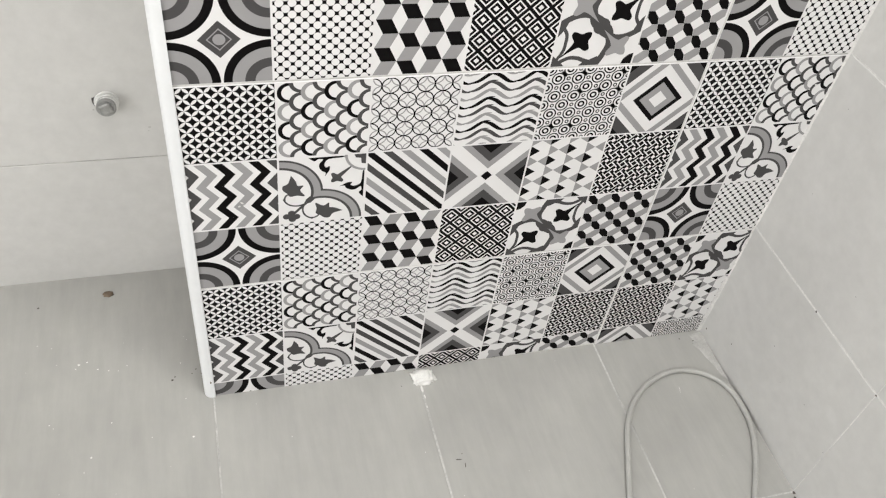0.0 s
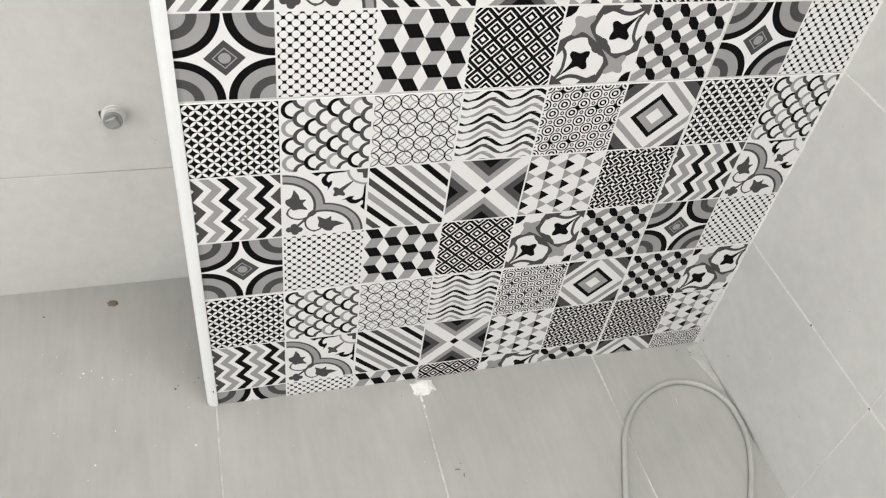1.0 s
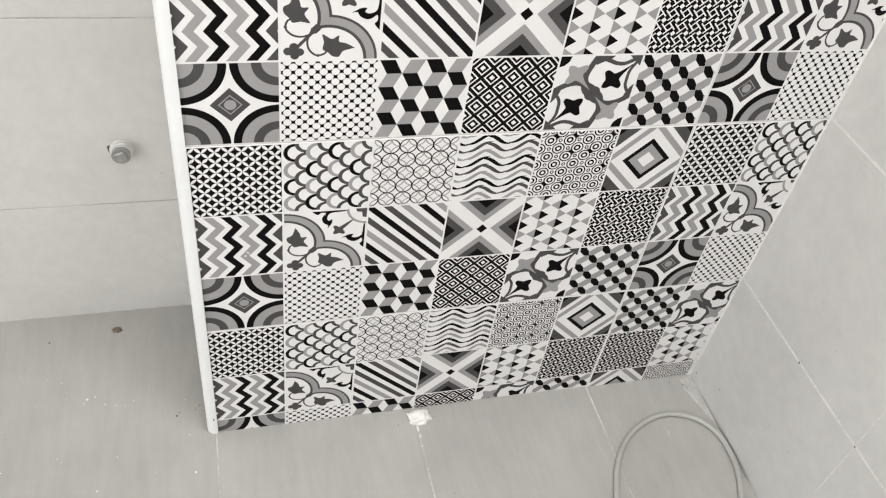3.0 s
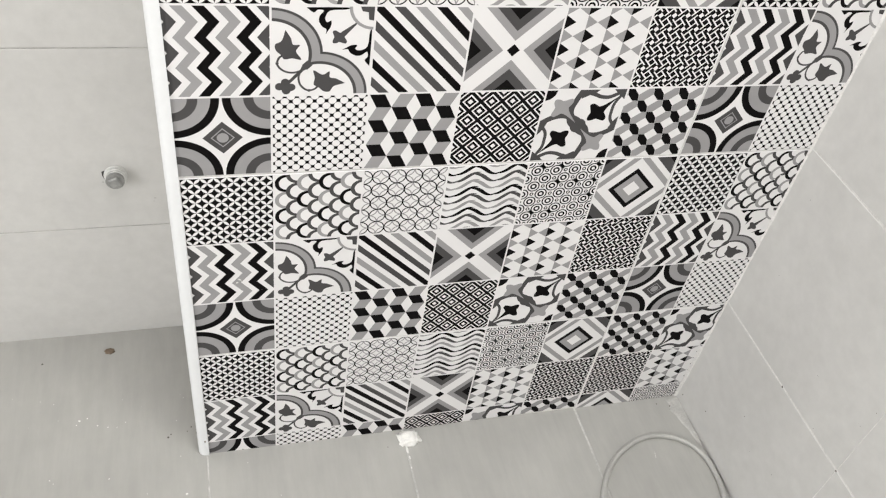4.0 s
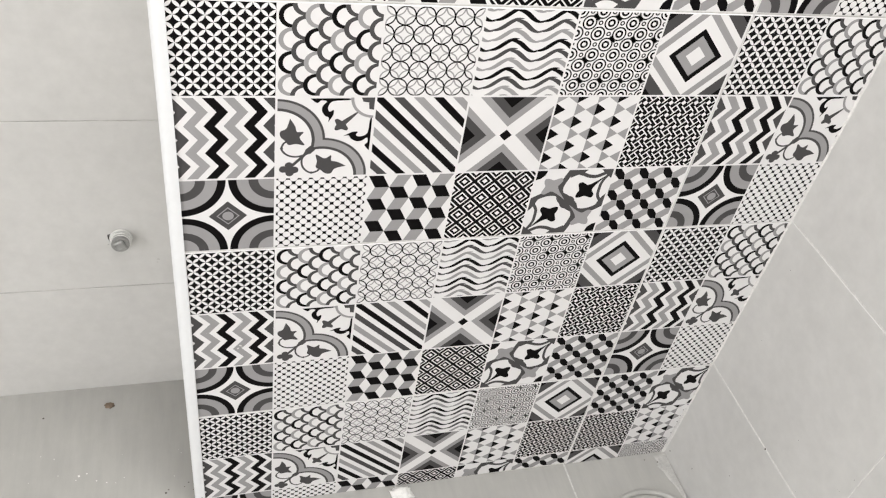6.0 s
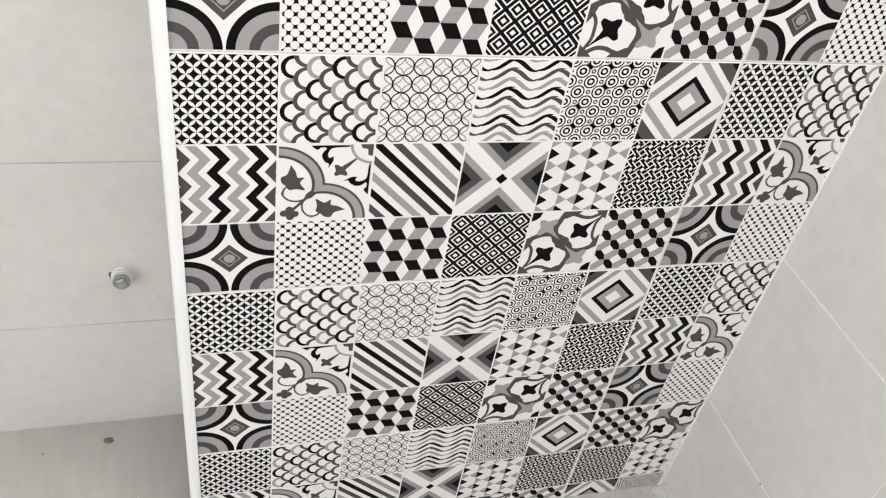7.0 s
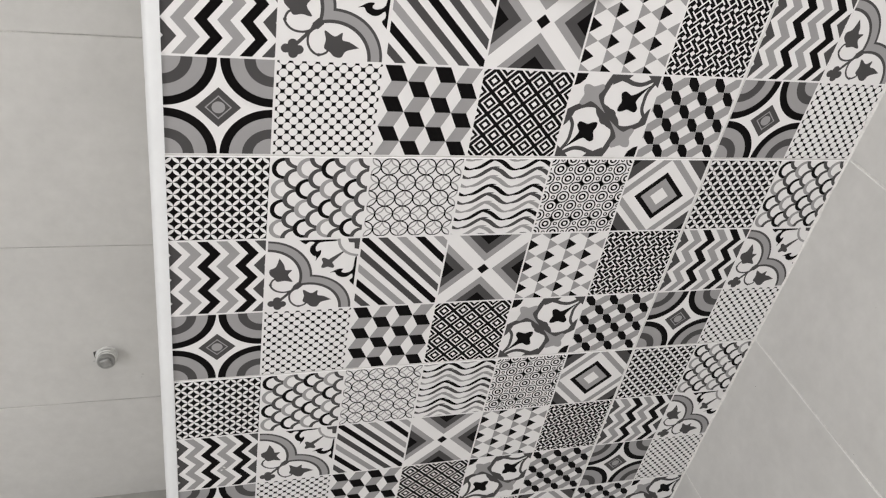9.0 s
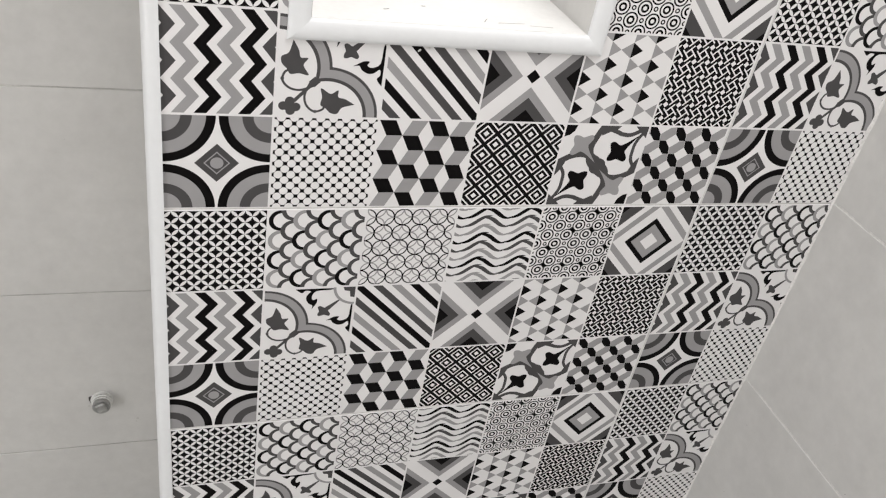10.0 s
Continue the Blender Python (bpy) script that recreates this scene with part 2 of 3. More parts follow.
def thin_rings():
    p = Print()
    for j in range(0, 10):
        for i in range(-1, 11):
            if (i + j) % 2:
                continue
            for s in (1, -1):
                if not 0 <= i + s <= 10:
                    continue
                u0, v0, du, dv = i / 10, j / 10, s / 10, 0.1
                for side in (1, -1):
                    arc = []
                    for k in range(9):
                        f = k / 8
                        off = side * 0.80 * (0.25 - (f - 0.5) ** 2)
                        arc.append((u0 + du * f - dv * off, v0 + dv * f + du * off))
                    cell = round((u0 + du / 2 - dv * side / 2) * 10)
                    p.stroke("K" if cell % 2 else "L", 1 + cell % 2, arc, 0.0145)
    return p


def waves():
    """Rows of swelling strokes: a long rise to each crest and a shorter fall from just under it."""
    p = Print()
    for k in range(-2, 10):
        ink = "KDL"[k % 3]
        v = 0.945 - 0.1125 * k
        for i in range(-1, 3):
            u = 0.105 + 0.53 * i
            rise, fall, wr, wf = [], [], [], []
            for n in range(15):
                q = n / 14
                e = q * q * (3 - 2 * q) * 0.6 + q * 0.4
                rise.append((u - 0.035 + 0.345 * q, v - 0.068 * math.cos(math.pi * e)))
                wr.append(0.003 + 0.043 * math.sin(math.pi * q) ** 0.85)
                fall.append((u + 0.215 + 0.315 * q, v - 0.018 + 0.062 * math.cos(math.pi * e)))
                wf.append(0.003 + 0.047 * math.sin(math.pi * q ** 0.85) ** 0.85)
            p.stroke(ink, 1, rise, wr)
            p.stroke(ink, 1, fall, wf)
    return p


def ringlets():
    p = Print()
    p.fill("K")
    for j in range(9):
        for i in range(5):
            u, v = (i + 0.5 * (j % 2)) / 4, j / 8
            for lev, (ink, r) in enumerate((("W", 0.112), ("K", 0.083), ("W", 0.066), ("K", 0.045), ("W", 0.022))):
                p.disc(ink, 1 + lev, u, v, r, 22)
            for lev, (ink, r) in enumerate((("W", 0.044), ("K", 0.027), ("W", 0.013))):
                p.disc(ink, 6 + lev, u + 0.125, v, r, 14)
    return p


def nested_square():
    p = Print()
    p.fill("K")
    for lev, (ink, r) in enumerate((("D", 0.90), ("W", 0.715), ("L", 0.61), ("W", 0.50), ("K", 0.335), ("L", 0.25), ("W", 0.122))):
        p.diamond(ink, 1 + lev, 0.5, 0.5, r)
    return p


def chevrons():
    p = Print()
    for k, ink in enumerate("DLKLKD"):
        m = -0.105 + 0.197 * k
        for j in range(6):
            a = m if j % 2 == 0 else m + 0.135
            b = m + 0.135 if j % 2 == 0 else m
            t, d = 1 - j / 6, 1 - (j + 1) / 6
            p.poly(ink, 1, [(a, t), (b, d), (b + 0.112, d), (a + 0.112, t)])
    return p


def leaf(p, swap):
    pts = [(0.13, 0.75), (0.185, 0.655), (0.205, 0.585), (0.275, 0.58), (0.235, 0.51), (0.29, 0.415), (0.20, 0.43), (0.12, 0.42), (0.085, 0.47), (0.035, 0.525), (0.032, 0.59), (0.095, 0.63), (0.13, 0.75)]
    pts = curve_points(pts, 4)[:-1]
    p.poly("D", 7, [(y, x) for x, y in pts] if swap else pts)


def arch_and_leaves():
    p = Print()
    for lev, (ink, r) in enumerate((("D", 0.515), ("L", 0.488), ("D", 0.405), ("W", 0.372))):
        p.disc(ink, 1 + lev, -0.01, 0.47, r, 64)
        p.disc(ink, 1 + lev, 0.47, -0.01, r, 64)
    p.poly("W", 5, [(0, 0), (0.37, 0), (0.36, 0.2), (0.31, 0.31), (0.2, 0.36), (0, 0.37)])
    leaf(p, False)
    leaf(p, True)
    for swap in (False, True):
        pts = [(0.34, 0.31), (0.22, 0.265), (0.115, 0.285), (0.05, 0.36), (0.07, 0.44), (0.12, 0.465)]
        if swap:
            pts = [(y, x) for x, y in pts]
        p.stroke("D", 7, curve_points(pts), 0.022)
    p.diamond("D", 8, 0.35, 0.35, 0.055)
    p.disc("D", 8, 0.33, 0.33, 0.034, 10)
    p.disc("D", 8, 0.048, 0.375, 0.018, 8)
    p.disc("D", 8, 0.375, 0.048, 0.018, 8)
    p.stroke("D", 7, [(0.34, 0.34), (0.14, 0.12)], 0.035)
    for u, v in ((0.07, 0.10), (0.13, 0.15), (0.14, 0.05), (0.19, 0.09), (0.12, 0.09)):
        p.disc("D", 8, u, v, 0.045, 14)
    for sx in (0, 1):
        def q(pts):
            return [(y, x) for x, y in pts] if sx else pts
        p.poly("K", 7, q(curve_points([(0.33, 0.99), (0.40, 0.935), (0.44, 0.965), (0.50, 0.955), (0.46, 0.90), (0.455, 0.84), (0.49, 0.78), (0.53, 0.755), (0.525, 0.70), (0.545, 0.735), (0.575, 0.79), (0.575, 0.85), (0.535, 0.83), (0.515, 0.88), (0.56, 0.955), (0.72, 0.968), (0.73, 0.99), (0.33, 0.99)], 3)[:-1]))
    fleur(p, "D", 7, 0.665, 0.665, 45, 0.075)
    p.stroke("D", 7, [(0.70, 0.70), (0.83, 0.82)], [0.06, 0.018])
    ring = [(1.0 + 0.235 * math.cos(radians(a)), 1.0 + 0.235 * math.sin(radians(a))) for a in range(180, 271, 9)]
    p.stroke("L", 7, ring, 0.032)
    p.poly("D", 7, [(0.86, 1.0), (0.88, 0.95), (0.94, 0.94), (0.95, 0.86), (1.0, 0.85), (1.0, 1.0)])
    return p


def stripes():
    p = Print()
    for k, ink in enumerate("LDKLDKDLKL"):
        a = -0.125 + 0.2165 * k
        p.poly(ink, 1, [(a - 1.2, 1.2), (a + 0.2, -0.2), (a + 0.312, -0.2), (a - 1.088, 1.2)])
    return p


def crossed_triangles():
    p = Print()
    for turn in range(4):
        for lev, (ink, h, w) in enumerate((("L", 0.385, 0.385), ("D", 0.27, 0.27), ("K", 0.135, 0.135))):
            tri = [(0.5 - w, 0.0), (0.5 + w, 0.0), (0.5, h)]
            for _ in range(turn):
                tri = [(1 - y, x) for x, y in tri]
            p.poly(ink, 1 + lev, tri)
    p.diamond("K", 1, 0.5, 0.5, 0.075)
    return p


def kites():
    p = Print()
    for j in range(-1, 7):
        v = 1 - 1 / 6 - j / 6
        for i in range(0, 5):
            u = 0.25 * i
            black = (i + j) % 2 == 0
            p.poly("K" if black else "L", 1, [(u, v - 1 / 12), (u + 0.125, v), (u, v + 1 / 12)])
            if black:
                p.poly("L", 1, [(u, v - 1 / 12), (u, v + 1 / 12), (u - 0.125, v)])
    return p


def basket_weave():
    p = Print()
    p.fill("K")
    for j in range(-1, 7):
        for i in range(-1, 7):
            u, v = (i + 0.5) / 6, (j + 0.5) / 6
            p.diamond("W", 3, u, v, 0.034)
            c, d = u + 1 / 12, v + 1 / 12
            for turn in range(4):
                a = math.pi / 2 * turn
                ca, sa = math.cos(a), math.sin(a)
                pts = [(-0.052, 0.0), (0.0, 0.052), (0.037, 0.089)]
                p.stroke("W", 2, [(c + x * ca - y * sa, d + x * sa + y * ca) for x, y in pts], 0.0160)
    return p


PATTERNS = [[star_and_arcs, linked_dots, cubes, nested_diamonds, flower_scroll, hexagon_links],
            [petals, scales, thin_rings, waves, ringlets, nested_square],
            [chevrons, arch_and_leaves, stripes, crossed_triangles, kites, basket_weave]]
PRINTS = [[f() for f in row] for row in PATTERNS]


def clip(pts, rect):
    x0, x1, z0, z1 = rect
    for axis, lim, keep_less in ((0, x0, False), (0, x1, True), (1, z0, False), (1, z1, True)):
        out = []
        for i, b in enumerate(pts):
            a = pts[i - 1]
            ina = (a[axis] <= lim) if keep_less else (a[axis] >= lim)
            inb = (b[axis] <= lim) if keep_less else (b[axis] >= lim)
            if ina != inb:
                f = (lim - a[axis]) / (b[axis] - a[axis])
                out.append((a[0] + f * (b[0] - a[0]), a[1] + f * (b[1] - a[1])))
            if inb:
                out.append(b)
        pts = out
        if len(pts) < 3:
            return []
    return pts


S, EDGE = 0.1, 0.0011
PRINT_CACHE = {}


def print_mesh(row, col, turned, rects):
    """The print of one square of the tile, cut to the rectangles that are left of it."""
    key = (row, col, turned, tuple(tuple(round(a, 4) for a in r) for r in rects))
    if key in PRINT_CACHE:
        return PRINT_CACHE[key]
    verts, faces, mats = [], [], []
    k = S - 2 * EDGE
    step = min(2e-5, 1.2e-4 / max(1.0, max(level for _, level, _ in PRINTS[row][col].shapes)))
    for ink, level, pts in PRINTS[row][col].shapes:
        if turned:
            pts = [(1 - u, 1 - v) for u, v in pts]
        pts = [(EDGE + k * u, EDGE + k * v) for u, v in pts]
        for x0, x1, z0, z1 in rects:
            q = clip(pts, (max(x0, EDGE), min(x1, S - EDGE), max(z0, EDGE), min(z1, S - EDGE)))
            if len(q) < 3:
                continue
            area = sum(q[i - 1][0] * q[i][1] - q[i][0] * q[i - 1][1] for i in range(len(q)))
            if abs(area) < 1e-9:
                continue
            if area < 0:
                q.reverse()
            y = -0.00003 - step * level - step / 50 * (len(faces) % 20)
            faces.append(list(range(len(verts), len(verts) + len(q))))
            verts += [(x, y, z) for x, z in q]
            mats.append(INK_ORDER.index(ink))
    me = bpy.data.meshes.new("printed_square")
    me.from_pydata(verts, [], faces)
    for c in INK_ORDER:
        me.materials.append(INKS[c])
    me.polygons.foreach_set("material_index", mats)
    PRINT_CACHE[key] = me
    return me


# ---- setting
bm = bmesh.new()
box(bm, ROOM_X0 - 0.15, ROOM_X1 + 0.15, ROOM_Y0 - 0.15, ROOM_Y1 + 0.15, -0.15, -0.012)
box(bm, ROOM_X0, -0.001, ROOM_Y0, ROOM_Y1, -0.012, 0.0030)
v = [bm.verts.new(c) for c in ((-0.001, ROOM_Y0, 0.0030), (ROOM_X1, ROOM_Y0, -0.0074), (ROOM_X1, ROOM_Y1, -0.0074), (-0.001, ROOM_Y1, 0.0030))]
bm.faces.new(v)
floor = tagged(mesh_ob("floor", bm, FLOOR_GROUT), "pale grey tiled bathroom floor with dirty joints", "floor", kind="structure")

bm = bmesh.new()
box(bm, ROOM_X1 + 0.0006, ROOM_X1 + 0.13, ROOM_Y0, ROOM_Y1 + 0.13, -0.012, ROOM_H)
wall_east = tagged(mesh_ob("wall_east", bm, WALL_GROUT), "wall of large pale grey tiles with whitish joints", "wall", kind="structure")
bm = bmesh.new()
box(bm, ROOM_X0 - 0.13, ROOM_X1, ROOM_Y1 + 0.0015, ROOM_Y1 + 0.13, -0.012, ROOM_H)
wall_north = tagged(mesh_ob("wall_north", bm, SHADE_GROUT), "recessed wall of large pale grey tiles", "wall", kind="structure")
# unseen wall, its opening added for the fill lamp
bm = bmesh.new()
box(bm, ROOM_X0 - 0.13, ROOM_X0, ROOM_Y0, FILL_Y0, -0.012, ROOM_H)
box(bm, ROOM_X0 - 0.13, ROOM_X0, FILL_Y1, ROOM_Y1, -0.012, ROOM_H)
box(bm, ROOM_X0 - 0.13, ROOM_X0, FILL_Y0, FILL_Y1, FILL_H, ROOM_H)
wall_west = tagged(mesh_ob("wall_west", bm, PLASTER), "plain pale plastered wall with an added opening for fill light", "wall", kind="structure")
bm = bmesh.new()
y0, y1 = ROOM_Y0 - 0.13, ROOM_Y0
box(bm, ROOM_X0 - 0.13, ROOM_X1 + 0.13, y0, y1, -0.012, ROOM_H)
wall_south = tagged(mesh_ob("wall_south", bm, PLASTER), "plain pale plastered wall", "wall", kind="structure")
bm = bmesh.new()
xa, xb, ya, yb = ROOM_X0 - 0.13, ROOM_X1 + 0.13, ROOM_Y0 - 0.13, ROOM_Y1 + 0.13
box(bm, xa, SKY_X0, ya, yb, ROOM_H, ROOM_H + 0.1)
box(bm, SKY_X1, xb, ya, yb, ROOM_H, ROOM_H + 0.1)
box(bm, SKY_X0, SKY_X1, ya, SKY_Y0, ROOM_H, ROOM_H + 0.1)
box(bm, SKY_X0, SKY_X1, SKY_Y1, yb, ROOM_H, ROOM_H + 0.1)
ceiling = tagged(mesh_ob("ceiling", bm, PLASTER), "plain white ceiling with a skylight opening", "ceiling", kind="structure")

# ---- boxed-out wall with the niche
NX0, NX1, NZ0, NZ1, ND = 0.106, 0.415, 1.016, 1.420, 0.12   # outer edge of the niche's frame, and its depth
FR = 0.020                                                   # width of the frame
PX0, PX1, BACK = -0.0115, 0.7955, 0.0011
bm = bmesh.new()
ix0, ix1, iz0, iz1 = NX0 + FR - 0.003, NX1 - FR + 0.003, NZ0 + FR - 0.004, NZ1 - FR + 0.003
box(bm, PX0, ix0, 0.0150, ROOM_Y1 + 0.001, 0.002, ROOM_H)
box(bm, 0.0002, ix0, BACK, 0.0150, 0.0, ROOM_H)
box(bm, ix1, PX1, BACK, ROOM_Y1 + 0.001, -0.006, ROOM_H)
box(bm, ix0, ix1, BACK, ROOM_Y1 + 0.001, -0.002, iz0)
box(bm, ix0, ix1, BACK, ROOM_Y1 + 0.001, iz1, ROOM_H)
box(bm, ix0, ix1, BACK + ND, ROOM_Y1 + 0.001, iz0, iz1)
partition = tagged(mesh_ob("partition_wall", bm, PANEL_GROUT), "boxed-out wall clad in black, white and grey patterned tiles", "wall", kind="structure")

# tile courses: height of the lower edge and of the upper edge
COURSES = [(-0.0655, 0.2345)] + [(0.2370 + 0.302 * k, 0.5370 + 0.302 * k) for k in range(8)]
SHIFT = [0.0, 0.0, -0.0016, -0.0015]  # courses are laid a little out of line
ROWS_UP = [0, 2, 1]      # printed rows from the lower edge of a tile: arcs, chevrons, petals
for c, (zb, zt) in enumerate(COURSES):
    for x0, x1, first in ((-0.0025, 0.600, 0), (0.602, 0.7955, 6)):
        turned = c == 0 and first == 6
        slip = SHIFT[min(c, 3)]
        lo = max(zb, floor_z((x0 + x1) / 2) + 0.0005)
        hi = min(zt, ROOM_H - 0.002)
        if hi - lo < 0.01:
            continue
        # pieces of slab left round the niche
        cuts = [(x0, x1, lo, hi)]
        if first == 0 and lo < NZ1 and hi > NZ0:
            a, b = max(lo, NZ0 + 0.004), min(hi, NZ1 - 0.004)
            cuts = [(x0, NX0 + 0.004, a, b), (NX1 - 0.004, x1, a, b)]
            if a > lo:
                cuts.append((x0, x1, lo, a))
            if b < hi:
                cuts.append((x0, x1, b, hi))
        if len(cuts) == 1:
            me = slab_mesh("tile", x1 - x0, hi - lo, 0.0010, GLAZE, 0.0006)
            tile = new("tile", me)
            tile.parent = partition
            tile.matrix_basis = pose(x0, random.uniform(-0.0004, 0.0003), lo)
        else:
            bm = bmesh.new()
            for a0, a1, b0, b1 in cuts:
                box(bm, a0 - x0, a1 - x0, 0, 0.0010, b0 - lo, b1 - lo)
            tile = mesh_ob("tile", bm, GLAZE, partition)
            tile.matrix_basis = pose(x0, random.uniform(-0.0004, 0.0003), lo)
        for r in range(3):
            for k in range(6 if first == 0 else 2):
                px, pz = (0.0 if first == 0 else x0) + slip + S * k, zb + S * r
                row = ROWS_UP[2 - r] if turned else ROWS_UP[r]
                col = 5 - k if turned else k
                rects = []
                for a0, a1, b0, b1 in cuts:
                    q = (max(0, a0 - px), min(S, a1 - px), max(0, b0 - pz), min(S, b1 - pz))
                    if q[1] - q[0] > 0.001 and q[3] - q[2] > 0.001:
                        rects.append(q)
                if not rects:
                    continue
                ob = new("printed_square", print_mesh(row, col, turned, rects))
                ob.parent = tile
                ob.matrix_basis = pose(px - x0, 0, pz - lo)


def frame_mesh(bm, x0, x1, z0, z1, w, proud, steps=16):
    """A rounded moulding round a rectangle, mitred at the corners. w: width inwards."""
    prof = [(0.0, 0.0005)] + [(w * 0.5 * (1 - math.cos(math.pi * i / steps)), -proud * math.sin(math.pi * i / steps) ** 0.7) for i in range(1, steps)] + [(w, 0.0), (w, 0.004)]
    rings = []
    for o, d in prof:
        rings.append([bm.verts.new(c) for c in ((x0 + o, d, z0 + o), (x1 - o, d, z0 + o), (x1 - o, d, z1 - o), (x0 + o, d, z1 - o))])
    for a, b in zip(rings, rings[1:]):
        for i in range(4):
            j = (i + 1) % 4
            bm.faces.new((a[i], a[j], b[j], b[i]))


niche = tagged(new("wall_niche"), "white-lined recessed shelf niche with a rounded white frame", "niche")
niche.location = (NX0, 0, NZ0)
W, H = NX1 - NX0, NZ1 - NZ0
bm = bmesh.new()
frame_mesh(bm, 0, W, 0, H, FR, 0.0045)
mesh_ob("frame", bm, PVC, niche, "rounded white plastic edging", smooth=False)
for nm, (a0, a1, d0, d1, b0, b1) in {
        "shelf": (FR, W - FR, 0.001, ND, FR - 0.003, FR + 0.0004),
        "top_panel": (FR, W - FR, 0.001, ND, H - FR - 0.0004, H - FR + 0.002),
        "back_panel": (FR, W - FR, ND, ND + 0.006, FR - 0.001, H - FR + 0.001)}.items():
    bm = bmesh.new()
    box(bm, a0, a1, d0, d1, b0, b1)
    mesh_ob(nm, bm, NICHE_WHITE, niche)
for a0, a1 in ((FR - 0.002, FR + 0.0006), (W - FR - 0.0006, W - FR + 0.002)):
    bm = bmesh.new()
    box(bm, a0, a1, 0.001, ND, FR + 0.0004, H - FR - 0.0004)
    mesh_ob("side_panel", bm, WALL_TILE, niche)
for u, d, ln, ang in ((0.19, 0.022, 0.010, 60), (0.215, 0.018, 0.028, 4), (0.095, 0.035, 0.006, 20), (0.135, 0.05, 0.004, 0), (0.245, 0.014, 0.024, -3)):
    bm = bmesh.new()
    box(bm, -ln / 2, ln / 2, -0.0003, 0.0003, 0, 0.0002)
    ob = mesh_ob("scratch", bm, CRUMB if ln < 0.012 else SHADE_GROUT, niche)
    ob.matrix_basis = pose(u, d, FR + 0.0005, 0, 0, ang)

# ---- corner trim of the boxed-out wall
bm = bmesh.new()
sec = [(0.0005 - 0.0148 * abs(math.cos(radians(a))) ** 0.6, 0.0122 - 0.0147 * abs(math.sin(radians(a))) ** 0.6) for a in range(270, 179, -6)]
sec += [(-0.0116, 0.0150), (-0.0116, 0.0012), (0.0005, 0.0011)]
rings = []
for z, g in ((0.0036, 0.9), (0.0052, 1.0), (0.6, 1.0), (1.2, 1.0), (1.8, 1.0), (ROOM_H - 0.001, 1.0)):
    rings.append([bm.verts.new((x * g if z < 0.0045 else x, y, z)) for x, y in sec])
n = len(sec)
for a, b in zip(rings, rings[1:]):
    for i in range(n):
        bm.faces.new((a[i], a[(i + 1) % n], b[(i + 1) % n], b[i]))
bm.faces.new(rings[0])
bm.faces.new(rings[-1])
trim = tagged(mesh_ob("trim", bm, PVC), "white plastic quarter-round edge trim on the tiled corner", "trim", kind="structure")

for x, y, z, w, h in ((-0.0143, 0.0095, 0.049, 0.0012, 0.0014), (-0.0035, -0.0025, 0.0405, 0.0011, 0.0024), (-0.0141, 0.010, 0.0300, 0.0008, 0.0010)):
    bm = bmesh.new()
    bmesh.ops.create_icosphere(bm, subdivisions=2, radius=1.0)
    for v in bm.verts:
        k = 1 + 0.4 * noise.noise(v.co * 2 + Vector((z * 90, 0, 0)))
        v.co = Vector((v.co.x * w * k, v.co.y * 0.0004, v.co.z * h * k))
    mesh_ob("nick", bm, BROWN, trim, "small dirty nick").location = (x, y, z)

# ---- grey tiles, 30 cm, on the two tiled walls and the floor
HEIGHTS = [(-0.008, 0.2385), (0.2411, 0.5397), (0.5423, 0.8407), (0.8433, 1.1417), (1.1443, 1.4427), (1.4453, 1.7437), (1.7463, 2.0447), (2.0473, 2.3457), (2.3483, 2.449)]
SLABS = {}


def slab(w, h, mat, t=0.0015):
    key = (round(w, 4), round(h, 4), mat.name)
    if key not in SLABS:
        SLABS[key] = slab_mesh("tile", w, h, t, mat, 0.0007)
    return SLABS[key]


for za, zb in HEIGHTS:
    y = -0.0005
    while y > ROOM_Y0 + 0.02:
        w = min(0.3008, y - ROOM_Y0)
        t = new("tile", slab(w, zb - za, WALL_TILE))
        t.parent = wall_east
        t.matrix_basis = pose(ROOM_X1 + random.uniform(-0.0003, 0.0002), y, za, 0, 0, -90)
        y -= 0.3015
    x = -0.0125
    while x > ROOM_X0 + 0.02:
        w = min(0.5985, x - ROOM_X0)
        lo = max(za - 0.0008, 0.0)
        t = new("tile", slab(w, zb - lo, WALL_TILE))
        t.parent = wall_north
        t.matrix_basis = pose(x - w, ROOM_Y1 + random.uniform(-0.0003, 0.0002), lo)
        x -= 0.6

SLOPE = math.degrees(math.atan(0.013))
for i in range(-3, 3):
    xa = 0.301 * i - 0.001 if i >= 0 else 0.603 * i - 0.001
    xb = xa + (0.2985 if i >= 0 else 0.6010)
    xa, xb = max(xa, ROOM_X0), xb if i < 2 else ROOM_X1 - 0.001
    if xb - xa < 0.02:
        continue
    ys = [ROOM_Y1, -0.0015 - 0.302, -0.6055, -0.9075, -1.2095, -1.5115, ROOM_Y0]
    if i < 0:
        ys = [ROOM_Y1, -0.34, -0.945, -1.55, ROOM_Y0]
    for ya, yb in zip(ys, ys[1:]):
        t = new("tile", slab(xb - xa, ya - yb - 0.002, FLOOR_TILE))
        t.parent = floor
        t.matrix_basis = pose(xa, yb + 0.002, floor_z(xa) + random.uniform(-0.0002, 0.0002), 0, SLOPE if i >= 0 else 0, 0) @ pose(0, 0, 0, -90, 0, 0)

